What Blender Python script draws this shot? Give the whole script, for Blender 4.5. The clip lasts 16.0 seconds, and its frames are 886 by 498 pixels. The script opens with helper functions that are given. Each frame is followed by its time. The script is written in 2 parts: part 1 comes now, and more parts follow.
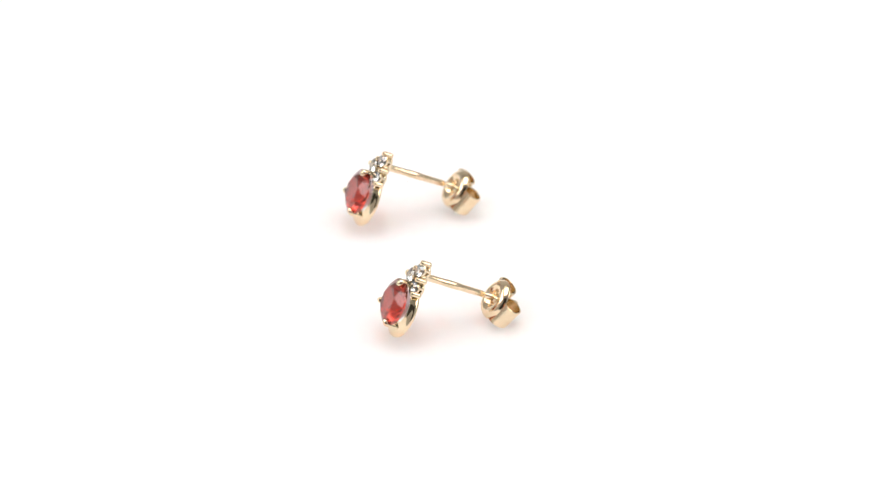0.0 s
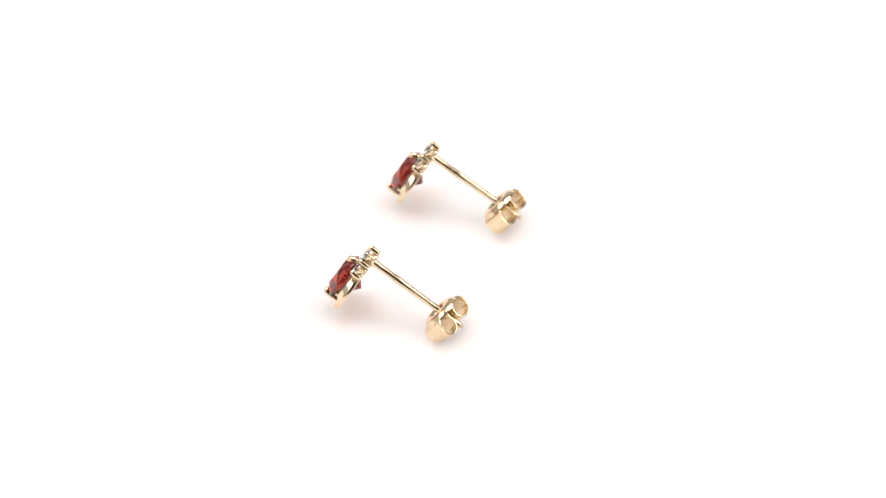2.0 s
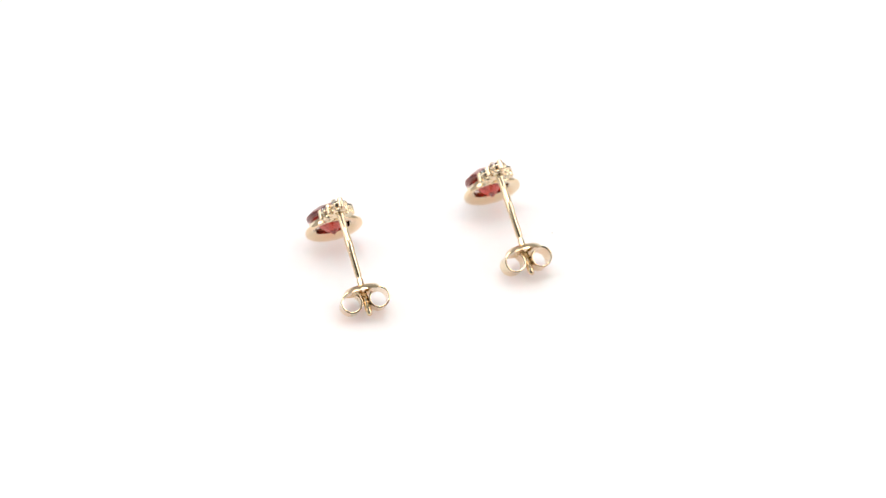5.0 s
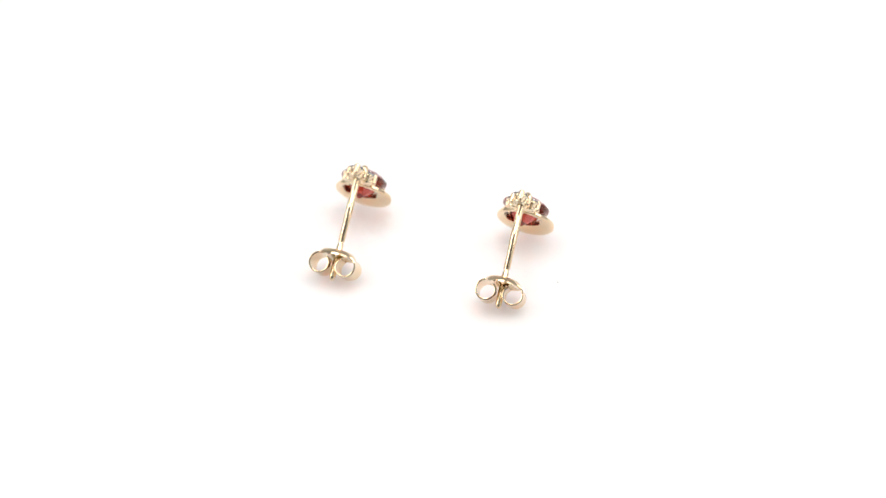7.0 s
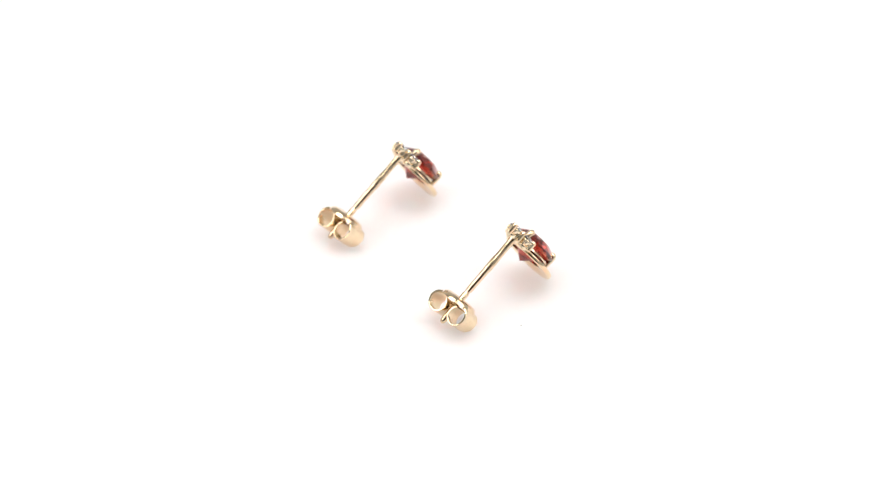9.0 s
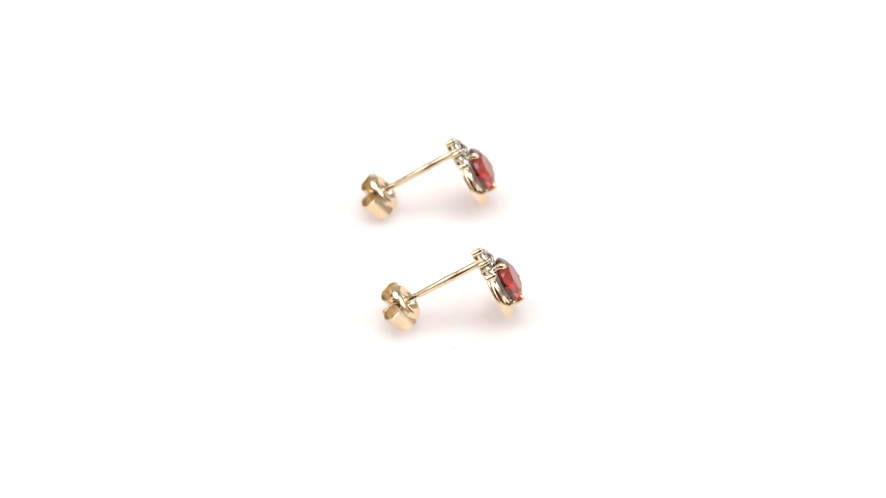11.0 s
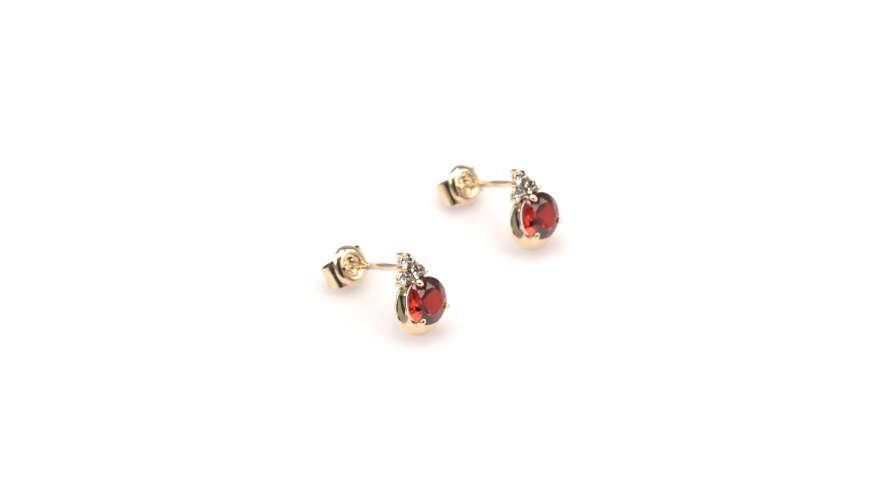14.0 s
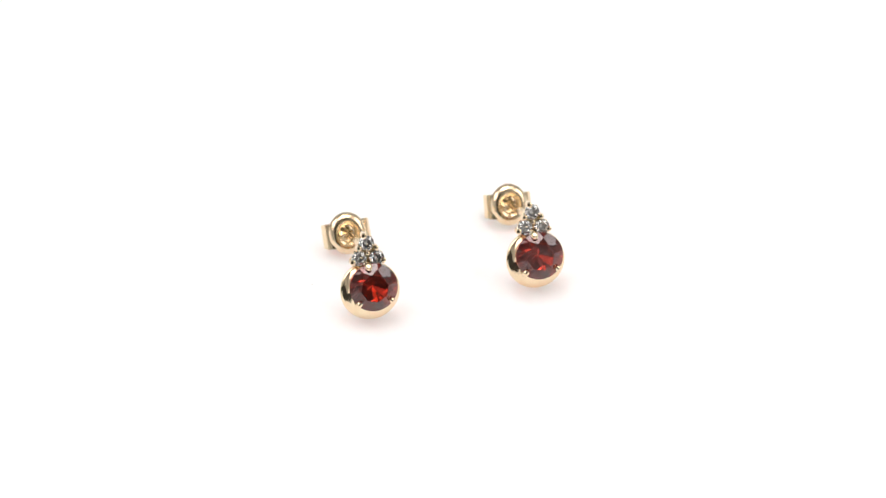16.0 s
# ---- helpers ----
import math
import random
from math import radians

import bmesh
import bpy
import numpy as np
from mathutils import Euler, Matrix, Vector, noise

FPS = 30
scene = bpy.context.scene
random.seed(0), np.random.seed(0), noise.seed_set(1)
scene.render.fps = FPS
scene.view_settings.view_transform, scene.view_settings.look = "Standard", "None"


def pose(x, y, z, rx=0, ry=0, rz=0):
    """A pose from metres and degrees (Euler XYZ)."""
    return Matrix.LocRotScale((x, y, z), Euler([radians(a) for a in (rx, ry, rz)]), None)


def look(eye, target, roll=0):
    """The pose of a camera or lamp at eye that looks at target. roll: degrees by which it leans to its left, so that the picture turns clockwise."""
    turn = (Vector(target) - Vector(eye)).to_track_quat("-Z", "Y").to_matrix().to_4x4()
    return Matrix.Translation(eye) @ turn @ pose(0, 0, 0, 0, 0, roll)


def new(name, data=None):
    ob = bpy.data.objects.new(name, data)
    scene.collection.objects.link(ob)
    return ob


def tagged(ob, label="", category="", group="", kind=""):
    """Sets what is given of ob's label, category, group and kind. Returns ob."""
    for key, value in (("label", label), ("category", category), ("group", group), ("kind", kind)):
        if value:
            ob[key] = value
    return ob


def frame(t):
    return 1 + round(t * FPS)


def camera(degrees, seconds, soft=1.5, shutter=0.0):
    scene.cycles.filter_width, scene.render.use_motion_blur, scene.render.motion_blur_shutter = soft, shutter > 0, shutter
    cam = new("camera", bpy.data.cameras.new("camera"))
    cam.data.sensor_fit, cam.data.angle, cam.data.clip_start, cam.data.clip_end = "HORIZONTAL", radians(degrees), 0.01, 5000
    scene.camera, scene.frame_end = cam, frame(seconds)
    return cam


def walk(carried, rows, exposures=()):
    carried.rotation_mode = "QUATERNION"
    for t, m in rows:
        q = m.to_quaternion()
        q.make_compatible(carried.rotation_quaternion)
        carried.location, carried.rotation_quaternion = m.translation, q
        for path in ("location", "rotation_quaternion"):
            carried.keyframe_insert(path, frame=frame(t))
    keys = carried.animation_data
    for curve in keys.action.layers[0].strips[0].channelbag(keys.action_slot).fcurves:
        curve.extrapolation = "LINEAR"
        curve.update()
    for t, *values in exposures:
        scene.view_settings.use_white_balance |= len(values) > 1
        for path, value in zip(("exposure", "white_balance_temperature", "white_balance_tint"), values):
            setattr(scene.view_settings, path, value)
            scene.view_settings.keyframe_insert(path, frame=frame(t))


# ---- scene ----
MM = 0.001
RATE = -16.804            # degrees per second, turntable
GROUND = 1.70             # height of the turntable's top above the datum, mm

cam = camera(18, 16.0, soft=1.15)
cam.data.dof.use_dof, cam.data.dof.focus_distance, cam.data.dof.aperture_fstop = True, 0.288, 28
EYE = Vector((0.872, -223.12, 202.05 - GROUND)) * MM
AHEAD = Vector((0.0, 0.74698, -0.66485))
walk(cam, [(0.0, look(EYE, EYE + AHEAD)), (16.0, look(EYE, EYE + AHEAD))])

# ---- light: an unseen tent, added for reflections, with three large soft lamps ----
world = bpy.data.worlds.new("world")
scene.world = world
world.use_nodes = True
world.node_tree.nodes["Background"].inputs[0].default_value = (1.0, 0.98, 0.97, 1)
world.node_tree.nodes["Background"].inputs[1].default_value = 0.1


def soft_lamp(name, eye, target, sx, sy, watts, colour):
    data = bpy.data.lights.new(name, "AREA")
    data.shape, data.size, data.size_y, data.energy, data.color = "RECTANGLE", sx, sy, watts, colour
    ob = new(name, data)
    ob.matrix_world = look(eye, target)
    return ob


soft_lamp("lamp_overhead", (0, 0.12, 0.86), (0, 0.06, 0), 0.6, 0.5, 5.38, (1.0, 0.99, 0.985))
soft_lamp("lamp_left", (-0.58, -0.05, 0.45), (0, 0, 0.0), 0.6, 0.5, 2.66, (1.0, 0.99, 0.985))
soft_lamp("lamp_right", (0.58, -0.05, 0.45), (0, 0, 0.0), 0.6, 0.5, 2.66, (1.0, 0.99, 0.985))


# ---- materials ----
def material(name, colour, rough, metal=0.0, grain=0.0, size=1.0, bump=0.0, tone=(1, 1, 1), coat=0.0):
    """Principled surface with a two-scale noise in colour, roughness and relief. size: metres of the coarse grain."""
    m = bpy.data.materials.new(name)
    m.use_nodes = True
    t = m.node_tree
    b = t.nodes["Principled BSDF"]
    b.inputs["Metallic"].default_value, b.inputs["Roughness"].default_value = metal, rough
    b.inputs["Coat Weight"].default_value = coat
    co = t.nodes.new("ShaderNodeTexCoord")
    coarse, fine = t.nodes.new("ShaderNodeTexNoise"), t.nodes.new("ShaderNodeTexNoise")
    coarse.inputs["Scale"].default_value, fine.inputs["Scale"].default_value = 1 / size, 9 / size
    for n in (coarse, fine):
        n.inputs["Detail"].default_value = 3
        t.links.new(co.outputs["Object"], n.inputs["Vector"])
    both = t.nodes.new("ShaderNodeMath")
    both.operation = "MULTIPLY"
    t.links.new(coarse.outputs["Fac"], both.inputs[0])
    t.links.new(fine.outputs["Fac"], both.inputs[1])
    ramp = t.nodes.new("ShaderNodeMapRange")
    ramp.inputs[1].default_value, ramp.inputs[2].default_value = 0.15, 0.4
    t.links.new(both.outputs[0], ramp.inputs[0])
    mix = t.nodes.new("ShaderNodeMix")
    mix.data_type = "RGBA"
    mix.inputs["A"].default_value = (*colour, 1)
    mix.inputs["B"].default_value = (*(c * (1 - grain) * k for c, k in zip(colour, tone)), 1)
    t.links.new(ramp.outputs[0], mix.inputs["Factor"])
    t.links.new(mix.outputs["Result"], b.inputs["Base Color"])
    rr = t.nodes.new("ShaderNodeMapRange")
    rr.inputs[3].default_value, rr.inputs[4].default_value = rough * 0.75, min(1, rough * 1.5)
    t.links.new(ramp.outputs[0], rr.inputs[0])
    t.links.new(rr.outputs[0], b.inputs["Roughness"])
    if bump:
        bp = t.nodes.new("ShaderNodeBump")
        bp.inputs["Strength"].default_value, bp.inputs["Distance"].default_value = bump, size * 0.1
        t.links.new(both.outputs[0], bp.inputs["Height"])
        t.links.new(bp.outputs[0], b.inputs["Normal"])
    return m


def gem(name, colour, ior, rough=0.0, vary=0.15):
    m = bpy.data.materials.new(name)
    m.use_nodes = True
    t = m.node_tree
    g = t.nodes["Principled BSDF"]
    g.inputs["IOR"].default_value, g.inputs["Roughness"].default_value = ior, rough
    g.inputs["Transmission Weight"].default_value = 1.0
    co, nz = t.nodes.new("ShaderNodeTexCoord"), t.nodes.new("ShaderNodeTexNoise")
    nz.inputs["Scale"].default_value = 700
    t.links.new(co.outputs["Object"], nz.inputs["Vector"])
    mix = t.nodes.new("ShaderNodeMix")
    mix.data_type = "RGBA"
    mix.inputs["A"].default_value = (*colour, 1)
    mix.inputs["B"].default_value = (*(c * (1 - vary) for c in colour), 1)
    t.links.new(nz.outputs["Fac"], mix.inputs["Factor"])
    t.links.new(mix.outputs["Result"], g.inputs["Base Color"])
    return m


GOLD = material("polished_gold", (0.88, 0.725, 0.505), 0.06, 1.0, 0.08, 0.0012, 0.06, (1, 0.97, 0.92))
GOLD_CLUTCH = material("stamped_gold", (0.87, 0.715, 0.50), 0.09, 1.0, 0.12, 0.0009, 0.3, (1, 0.96, 0.88))
GOLD_SATIN = material("satin_gold", (0.92, 0.79, 0.58), 0.2, 1.0, 0.10, 0.0006, 0.15, (1, 0.97, 0.92))
MARK = material("stamped_mark", (0.60, 0.46, 0.28), 0.4, 1.0, 0.2, 0.0005)
GARNET = gem("garnet", (0.42, 0.028, 0.014), 1.78, 0.03)
WHITE_STONE = gem("white_stone", (1.0, 0.97, 0.93), 2.25, 0.0, 0.01)
# White plate; the pink in its colour tints the shadows, lit parts clip white.
ACRYLIC = material("white_acrylic", (0.93, 0.870, 0.868), 0.6, 0.0, 0.012, 0.02, 0.02)
acrylic = ACRYLIC.node_tree.nodes["Principled BSDF"]
acrylic.inputs["Subsurface Weight"].default_value = 1.0
acrylic.inputs["Subsurface Radius"].default_value = (1.0, 0.85, 0.80)
acrylic.inputs["Subsurface Scale"].default_value = 0.012
PAPER = material("white_paper", (0.84, 0.83, 0.82), 0.85, 0.0, 0.03, 0.05, 0.05)
# Mid-grey for the added tent sides, to keep contrast in the gold.
FABRIC = material("grey_tent_cloth", (0.50, 0.49, 0.48), 0.9, 0.0, 0.08, 0.2, 0.05)
DARK = material("dark_panel", (0.03, 0.028, 0.027), 0.9, 0.0, 0.2, 0.05, 0.1)
DUST = material("dust", (0.62, 0.58, 0.56), 0.9, 0.0, 0.2, 0.0002)


# ---- mesh helpers ----
def part(name, bm, mat, parent=None, label="", sharp=40, flat=False):
    """Links a bmesh as one mesh object, under parent."""
    bmesh.ops.recalc_face_normals(bm, faces=bm.faces)
    me = bpy.data.meshes.new(name)
    bm.to_mesh(me)
    bm.free()
    me.materials.append(mat)
    if not flat:
        for p in me.polygons:
            p.use_smooth = True
        me.set_sharp_from_angle(angle=radians(sharp))
    ob = new(name, me)
    if parent:
        ob.parent = parent
    if label:
        tagged(ob, label)
    return ob


def grid_faces(bm, rings, close_u=True, close_v=False, cap=False):
    """Skin over rings of points; close_u: each ring is closed; close_v: last ring joins the first."""
    vs = [[bm.verts.new(p) for p in r] for r in rings]
    n = len(vs[0])
    for i in range(len(vs) - (0 if close_v else 1)):
        a, b = vs[i], vs[(i + 1) % len(vs)]
        for j in range(n if close_u else n - 1):
            bm.faces.new((a[j], a[(j + 1) % n], b[(j + 1) % n], b[j]))
    if cap:
        bm.faces.new(vs[0][::-1])
        bm.faces.new(vs[-1])
    return vs


def tube(bm, path, radii, n=12, flat=1.0):
    """A round bar along a path of points with a radius at each; both ends closed."""
    path = [Vector(p) for p in path]
    rings = []
    side = None
    for i, p in enumerate(path):
        d = (path[min(i + 1, len(path) - 1)] - path[max(i - 1, 0)]).normalized()
        if side is None:
            side = d.orthogonal().normalized()
        side = (side - d * side.dot(d)).normalized()
        other = d.cross(side)
        rings.append([p + radii[i] * (math.cos(a) * side + flat * math.sin(a) * other)
                      for a in (2 * math.pi * k / n for k in range(n))])
    grid_faces(bm, rings, cap=True)


def box(name, mat, x0, x1, y0, y1, z0, z1, bevel=0.0):
    bm = bmesh.new()
    bmesh.ops.create_cube(bm, size=1)
    for v in bm.verts:
        v.co = Vector(((x0 + x1) / 2 + v.co.x * (x1 - x0), (y0 + y1) / 2 + v.co.y * (y1 - y0), (z0 + z1) / 2 + v.co.z * (z1 - z0)))
    if bevel:
        bmesh.ops.bevel(bm, geom=bm.edges[:], offset=bevel, segments=3, affect="EDGES", profile=0.5)
    return part(name, bm, mat)


# ---- the unseen tent sides, added to shape reflections, and the table ----
W, TOP = 0.65, 0.95
tagged(box("wall_north", FABRIC, -W, W, W, W + 0.02, -0.05, TOP), "unseen grey tent side, added for reflections", "tent wall", kind="structure")
# Unseen dark panel, added so that gold and stones mirror dark towards the camera.
tagged(box("wall_south", DARK, -0.29, 0.29, -W - 0.02, -W, -0.05, TOP), "unseen dark panel added behind the camera for dark reflections", "tent wall", kind="structure")
tagged(box("wall_south_west", FABRIC, -W, -0.29, -W - 0.02, -W, -0.05, TOP), "unseen grey tent front, added for reflections", "tent wall", kind="structure")
tagged(box("wall_south_east", FABRIC, 0.29, W, -W - 0.02, -W, -0.05, TOP), "unseen grey tent front, added for reflections", "tent wall", kind="structure")
tagged(box("wall_east", FABRIC, W, W + 0.02, -W, W, -0.05, TOP), "unseen grey tent side, added for reflections", "tent wall", kind="structure")
tagged(box("wall_west", FABRIC, -W - 0.02, -W, -W, W, -0.05, TOP), "unseen grey tent side, added for reflections", "tent wall", kind="structure")
tagged(box("ceiling", FABRIC, -W, W, -W, W, TOP, TOP + 0.02), "unseen grey tent roof, added for reflections", "tent roof", kind="structure")
tagged(box("ground", PAPER, -W, W, -W, W, -0.05, -0.012), "white paper-covered photo table", "table", kind="structure")


def build_turntable():
    bm = bmesh.new()
    prof = [(0.1495, -0.012), (0.150, -0.0112), (0.150, -0.0008), (0.1495, -0.0002), (0.149, 0.0)]
    rings = [[(r * math.cos(a), r * math.sin(a), z) for a in (2 * math.pi * k / 128 for k in range(128))] for r, z in prof]
    grid_faces(bm, rings, cap=True)
    ob = part("turntable", bm, ACRYLIC)
    return tagged(ob, "round matt white turntable plate turning slowly", "turntable")


# ---- the earring, in millimetres: x across the face, y back along the post, z up; the stone's centre at the origin ----
AXES = Matrix(((0.24868, 0.84915, 0.46593), (-0.96200, 0.16056, 0.22084), (0.11272, -0.50315, 0.85682)))
CENTRE = Vector((-4.522, -11.015, 6.014 - GROUND))
TILT = Matrix.Translation(Vector((0, 0, CENTRE.z)) * MM) @ AXES.to_4x4() @ Matrix.Scale(MM, 4)
POST_Z, CLUTCH_Y = 4.0, 10.3


def piece(name, bm, mat, parent, label="", sharp=40, flat=False):
    bmesh.ops.transform(bm, matrix=TILT, verts=bm.verts)
    return part(name, bm, mat, parent, label, sharp, flat)


def askew(bm, lean, twist):
    """The clutch sits askew on the post: leaning back, and twisted round the post."""
    m = (Matrix.Translation((-0.1, CLUTCH_Y, POST_Z - 0.06)) @ Matrix.Rotation(radians(twist), 4, "Y")
         @ Matrix.Rotation(radians(-lean), 4, "X") @ Matrix.Translation((0, -CLUTCH_Y, -POST_Z)))
    bmesh.ops.transform(bm, matrix=m, verts=bm.verts)


def around(r, y, a, cx=0.0, cz=0.0):
    """The point at radius r and depth y, a radians from the top towards -x."""
    return (cx - r * math.sin(a), y, cz + r * math.cos(a))


def cut_stone(bm, r, y, cx=0.0, cz=0.0, turn=0.0, deep=0.86, girdle=32):
    """A round brilliant: table, crown kites, girdle, long lower halves and pavilion mains, as a convex body."""
    pts = []
    for k in range(8):
        a, h = turn + k * math.pi / 4, math.pi / 8
        pts.append(around(0.58 * r, y - 0.33 * r, a, cx, cz))
        pts.append(around(0.81 * r, y - 0.205 * r, a + h, cx, cz))
        pts.append(around(0.25 * r, y + 0.045 * r + 0.769 * deep * r, a + h, cx, cz))
    for k in range(girdle):
        a = turn + 2 * math.pi * k / girdle
        pts.append(around(r, y - 0.045 * r, a, cx, cz))
        pts.append(around(r, y + 0.045 * r, a, cx, cz))
    pts.append(around(0.0, y + 0.045 * r + deep * r, 0, cx, cz))
    vs = [bm.verts.new(p) for p in pts]
    bmesh.ops.convex_hull(bm, input=vs)


def build_earring(label, lean, twist):
    root = new("earring")
    GIRDLE = 0.44
    STONE = 2.54

    # crescent bezel: narrow under the small stones, broad at the foot, flat hollow back
    bm = bmesh.new()
    rings = []
    for k in range(72):
        a = 2 * math.pi * k / 72
        off, big, side = 0.53, 3.14, 0.28
        px, pz = -math.sin(a), math.cos(a)
        along = px * -side + pz * -off
        ro = along + math.sqrt(big * big - (off * off + side * side - along * along))
        foot = max(0.0, -pz * 0.95 - px * 0.3) ** 2
        y1 = 1.68 + 0.20 * foot
        w = ro - 2.36
        ri = 2.06 - 0.26 * min(1.0, foot)
        prof = [(ri, 1.66 + 0.5 * (1.7 - ri)), (2.12, 1.34), (2.20, 1.14), (2.28, 1.08), (2.36, 1.15), (2.41, 1.30), (2.38 + 0.40 * w, 1.45), (2.38 + 0.74 * w, 1.56),
                (ro - 0.03, y1 - 0.06), (ro, y1 + 0.02), (ro, y1 + 0.22), (ro - 0.04, y1 + 0.30), (ro - 0.14, y1 + 0.33),
                (2.2 + 0.4 * w, y1 + 0.31), (ri + 0.1, 1.96), (ri, 1.89)]
        rings.append([around(r, y, a) for r, y in prof])
    grid_faces(bm, rings, close_v=True)
    piece("bezel", bm, GOLD, root, "polished yellow gold crescent bezel", 50)

    bm = bmesh.new()
    cut_stone(bm, STONE, GIRDLE)
    piece("garnet", bm, GARNET, root, "round faceted deep red garnet", flat=True)

    # the three claws of the large stone
    for a, size in ((2, 0.37), (124, 0.31), (-139, 0.31)):
        bm = bmesh.new()
        a = radians(a)
        tube(bm, [around(r, y, a) for r, y in ((2.40, 1.6), (2.45, 0.9), (2.48, 0.44), (2.44, 0.16), (2.36, 0.02), (2.25, -0.06), (2.13, -0.06), (2.02, 0.02))],
             [size * 0.9, size * 0.9, size * 0.92, size * 1.0, size * 1.1, size * 1.08, size * 0.9, size * 0.45])
        piece("claw", bm, GOLD, root)

    # three small white stones in tapered cups
    small = [(0.40, 4.66), (-0.74, 3.24), (1.08, 2.86)]
    for x, z in small:
        bm = bmesh.new()
        for prof in ([(0.70, 0.99), (0.76, 0.96), (0.81, 1.02), (0.81, 1.16), (0.76, 1.22), (0.68, 1.20), (0.66, 1.1)],
                     [(0.40, 1.66), (0.50, 1.58), (0.62, 1.58), (0.66, 1.66), (0.62, 1.86), (0.52, 1.95), (0.40, 1.90), (0.36, 1.78)],
                     [(0.67, 1.16), (0.57, 1.45), (0.42, 1.66), (0.32, 1.70), (0.30, 1.66), (0.38, 1.60), (0.52, 1.42), (0.62, 1.16)]):
            rings = [[around(r, y, 2 * math.pi * k / 24, x, z) for r, y in prof] for k in range(24)]
            grid_faces(bm, rings, close_v=True)
        for k in range(5):
            a = 2 * math.pi * k / 5 + 0.3
            tube(bm, [around(r, y, a, x, z) for r, y in ((0.76, 1.1), (0.71, 1.3), (0.63, 1.5), (0.58, 1.7))], [0.13, 0.15, 0.16, 0.17], 10)
        piece("cup", bm, GOLD_SATIN, root)
        bm = bmesh.new()
        cut_stone(bm, 0.80, 0.88, x, z, 0.2, 0.84, 16)
        piece("white_stone", bm, WHITE_STONE, root, "small round faceted colourless stone", flat=True)
    for x, z, size in ((0.30, 5.46, 0.33), (-0.50, 4.30, 0.29), (1.24, 3.95, 0.29), (-1.46, 3.02, 0.32), (1.70, 2.46, 0.32), (0.25, 3.62, 0.25)):
        bm = bmesh.new()
        tube(bm, [(x, y, z) for y in (1.84, 1.80, 1.70, 1.55, 1.0, 0.78, 0.64, 0.58)],
             [size * 0.35, size * 0.75, size, size, size, size * 0.98, size * 0.8, size * 0.35])
        piece("bead_claw", bm, GOLD, root)
    bm = bmesh.new()
    corners = [bm.verts.new((x + 0.34 * math.cos(a), y, z + 0.34 * math.sin(a))) for x, z in small + [(0.15, 2.75)] for y in (1.70, 1.86)
               for a in (2 * math.pi * k / 12 for k in range(12))]
    bmesh.ops.convex_hull(bm, input=corners)
    piece("gallery", bm, GOLD_SATIN, root)
    bm = bmesh.new()
    tube(bm, [(0.1, y, POST_Z - 0.25) for y in (1.45, 1.6, 1.9, 2.1)], [0.55, 0.65, 0.6, 0.4], 20)
    piece("backing", bm, GOLD_SATIN, root)

    # post with a stepped shaft, a notch before the clutch and a rounded end
    bm = bmesh.new()
    shaft = [(1.9, 0.46), (2.4, 0.38), (4.4, 0.365), (4.55, 0.405), (6.1, 0.405), (6.25, 0.365), (8.95, 0.355), (9.1, 0.28), (9.3, 0.28),
             (9.45, 0.355), (12.95, 0.34), (13.25, 0.28), (13.4, 0.17), (13.45, 0.06)]
    tube(bm, [(0.16 - 0.034 * (y - 1.9), y, POST_Z) for y, r in shaft], [r for y, r in shaft], 20)
    post = piece("post", bm, GOLD_CLUTCH, root)
    for y, turn in ((4.74, 0), (5.06, 7), (5.28, -8), (5.80, 5)):
        for side in (0, -75, 75):
            bm = bmesh.new()
            arc = [radians(side + turn + d) for d in (-26, -13, 0, 13, 26)]
            tube(bm, [(0.16 - 0.034 * (y - 1.9) - 0.40 * math.sin(a), y, POST_Z + 0.40 * math.cos(a)) for a in arc],
                 [0.015, 0.024, 0.03, 0.024, 0.015], 6)
            piece("hallmark", bm, MARK, post, "tiny worn stamped mark")

    # butterfly clutch: round dished plate with a collar, two rolled wings behind it
    bm = bmesh.new()
    prof = [(0.36, 0.26), (0.44, 0.10), (0.56, 0.24), (0.70, 0.42), (0.82, 0.43), (0.94, 0.30), (1.06, 0.14), (1.26, 0.0), (1.56, -0.06), (1.86, 0.0), (2.13, 0.17),
            (2.33, 0.41), (2.40, 0.60), (2.31, 0.62), (2.18, 0.40), (1.92, 0.17), (1.60, 0.10), (1.34, 0.15), (1.18, 0.26), (1.05, 0.46), (0.85, 0.60), (0.68, 0.56), (0.54, 0.42), (0.42, 0.36)]
    rings = []
    for k in range(60):
        a = 2 * math.pi * k / 60
        oval = 0.945 - 0.09 * math.sin(a) ** 2 + 0.006 * math.sin(7 * a + 1) + 0.004 * math.sin(17 * a)
        fold = 0.17 * math.sin(2 * a + 0.6) + 0.06 * math.sin(5 * a + 2.0)
        rings.append([around(r * oval, CLUTCH_Y - 0.10 + y + fold * max(0.0, 1 - abs(r - 0.72) / 0.5), a, 0, POST_Z) for r, y in prof])
    grid_faces(bm, rings, close_v=True)
    askew(bm, lean, twist)
    plate = piece("clutch", bm, GOLD_CLUTCH, root, "stamped gold butterfly clutch gripping the post", 60)
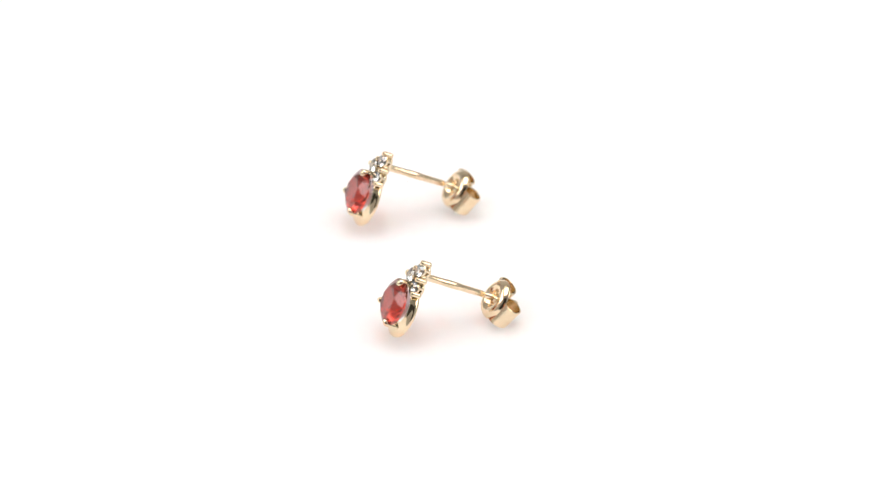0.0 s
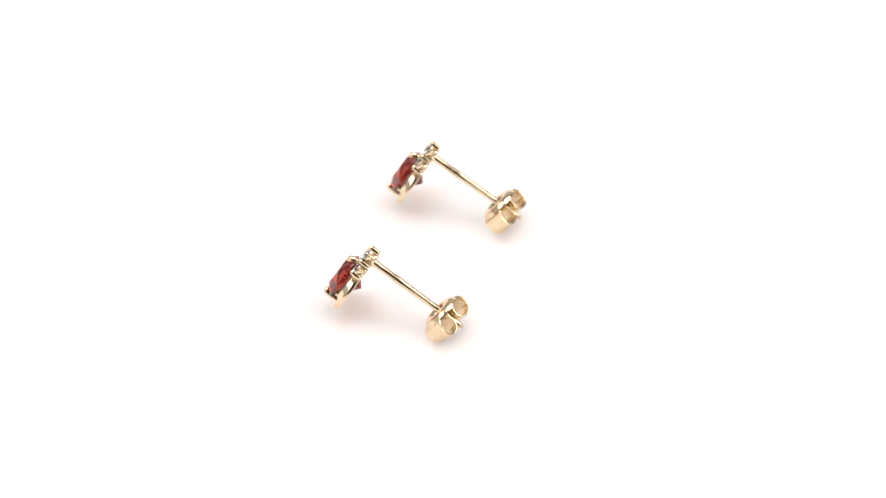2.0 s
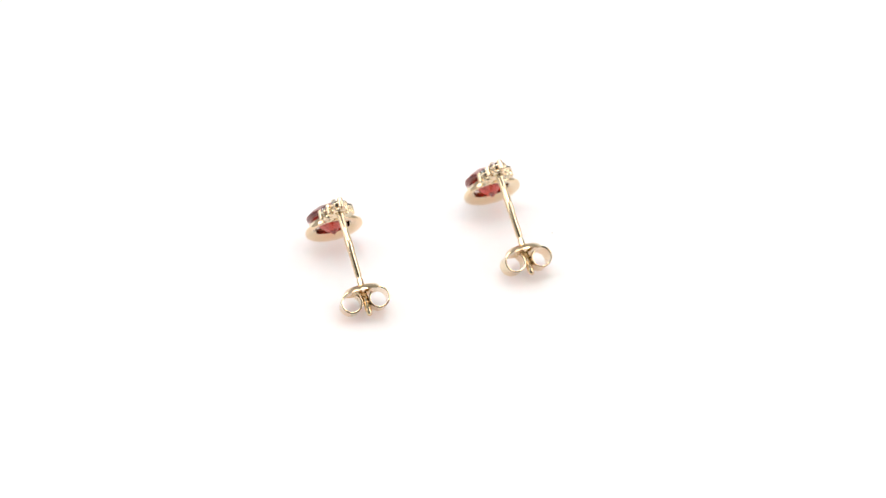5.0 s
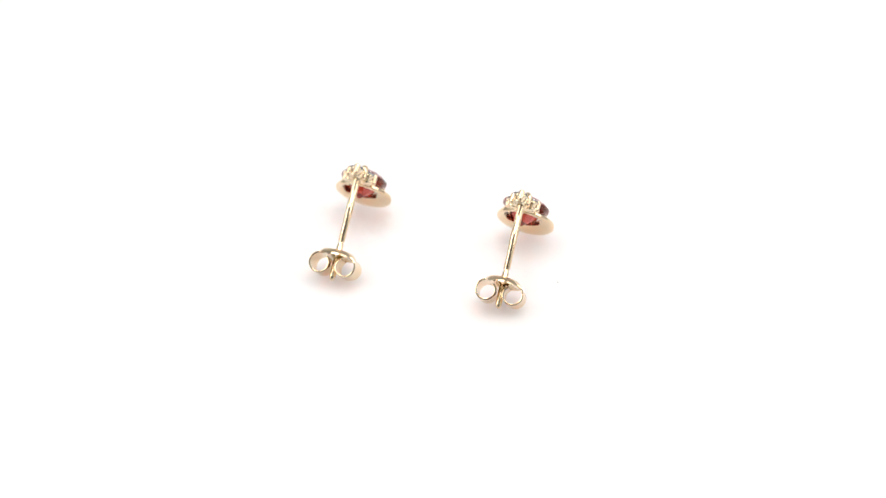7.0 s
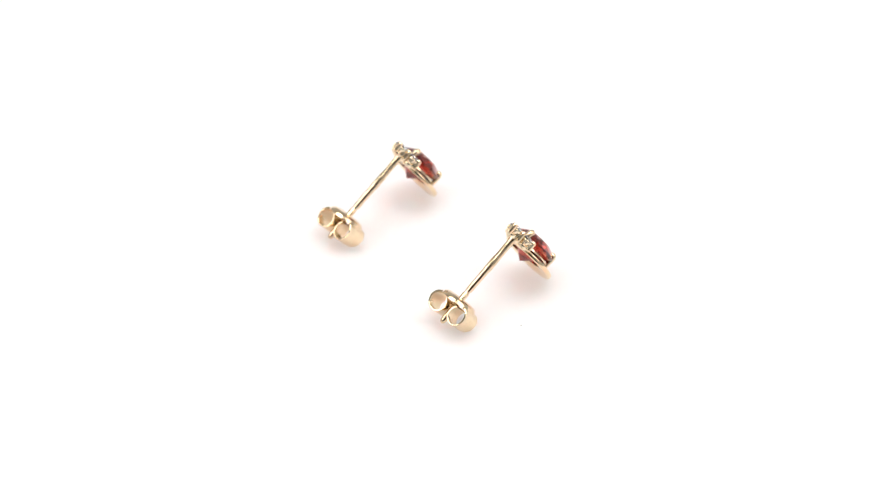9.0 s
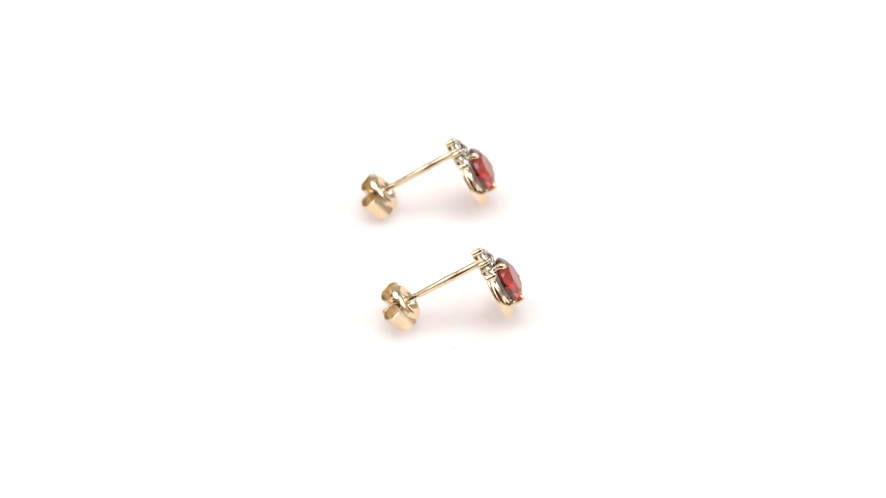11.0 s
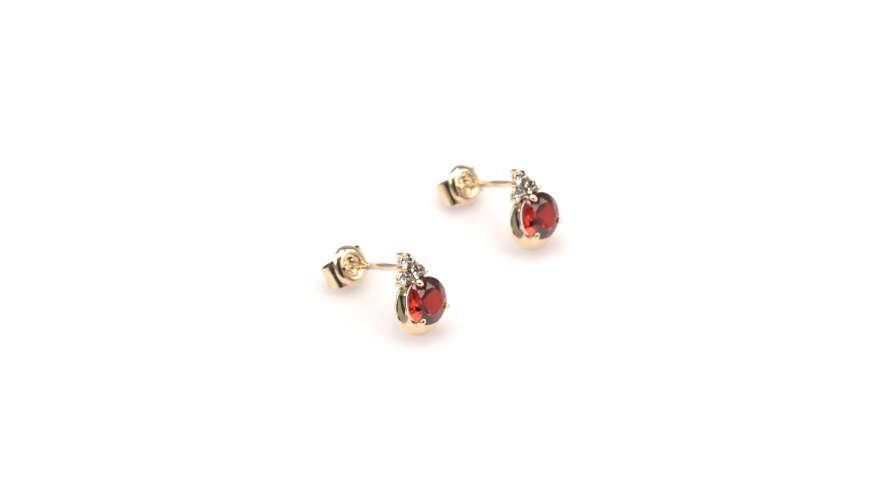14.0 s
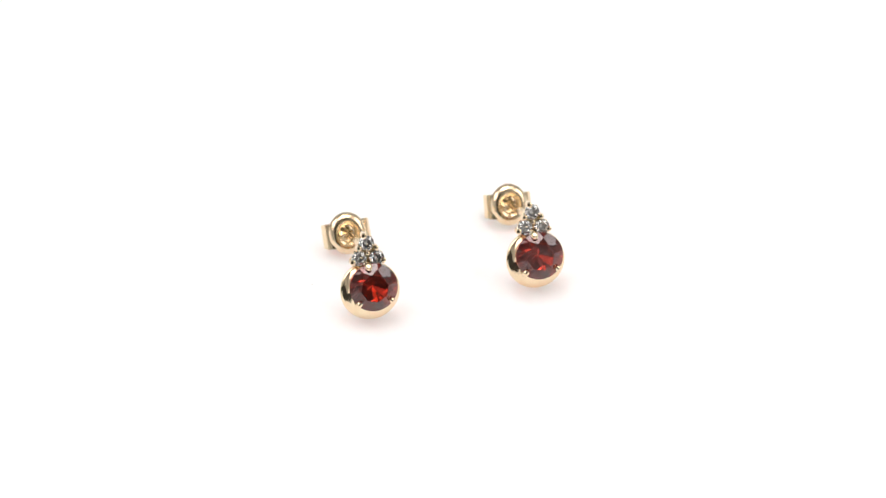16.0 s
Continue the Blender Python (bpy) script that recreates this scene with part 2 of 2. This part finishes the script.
    for s in (-1, 1):
        bm = bmesh.new()
        mid = [(0.95, 0.36)]
        c, r0 = (1.42, 1.58), 1.11
        for k in range(27):
            a = radians(97 - k * 12.6)
            r = r0 - 0.16 * (k / 26) ** 2
            mid.append((c[0] + r * math.cos(a), c[1] - r * math.sin(a)))
        rings = []
        for i, (x, y) in enumerate(mid):
            q, p = mid[min(i + 1, len(mid) - 1)], mid[max(i - 1, 0)]
            d = Vector((q[0] - p[0], q[1] - p[1])).normalized()
            nx, ny = -d.y * 0.09, d.x * 0.09
            f = i / (len(mid) - 1)
            low, high = -1.48 + 0.62 * min(1.0, f / 0.55) ** 2, 1.10 + 0.10 * math.sin(math.pi * min(1.0, f * 2))
            m, h = (low + high) / 2, (high - low) / 2
            rings.append([(s * (x + nx * u), CLUTCH_Y - 0.10 + y + ny * u, POST_Z + m + h * v)
                          for u, v in ((-1, -1), (-1, -0.5), (-1, 0), (-1, 0.5), (-1, 1), (0, 1.03), (1, 1), (1, 0.5), (1, 0), (1, -0.5), (1, -1), (0, -1.03))])
        grid_faces(bm, rings, cap=True)
        askew(bm, lean, twist)
        piece("wing", bm, GOLD_CLUTCH, plate)
    return tagged(root, label, "earring", "pair of earrings")


turntable = build_turntable()
PLACE_A = pose((CENTRE.x - 0.02) * MM, (CENTRE.y + 0.09) * MM, 0, 0, 0, -0.6)
PLACE_B = pose(-8.61 * MM, 6.73 * MM, -0.03 * MM, 1.2, -0.74, -0.53)
earring = build_earring("gold stud earring with red garnet, its clutch twisted on the post", 8, 11)
twin = build_earring("gold stud earring with red garnet, its clutch nearly straight", 8, 5)


def build_speck(size):
    bm = bmesh.new()
    bmesh.ops.create_icosphere(bm, subdivisions=2, radius=size)
    for v in bm.verts:
        v.co *= 1 + 0.5 * noise.noise(v.co / size)
        v.co.z = max(0, v.co.z * 0.5 + size * 0.25)
    return tagged(part("dust_speck", bm, DUST), "tiny grey speck of dust on the white plate", "dust speck", "dust on the plate")


SPECKS = [(build_speck(0.09 * MM), pose(-3.1 * MM, 13.15 * MM, 0))]


def motions():
    """The plate turns at a nearly even pace, slows a little at the end, and carries both earrings."""
    steps = [k * 0.25 for k in range(65)]
    lag = {t: 0.06 * math.exp(-((t - 4.3) / 1.1) ** 2) + 0.07 * max(0.0, t - 14.8) for t in steps}
    turns = [(t, pose(0, 0, 0, 0, 0, RATE * (t - lag[t]))) for t in steps]
    walk(turntable, turns)
    walk(earring, [(t, m @ PLACE_A) for t, m in turns])
    for ob, place in SPECKS:
        walk(ob, [(t, m @ place) for t, m in turns])
    walk(twin, [(t, m @ PLACE_B) for t, m in turns])


motions()
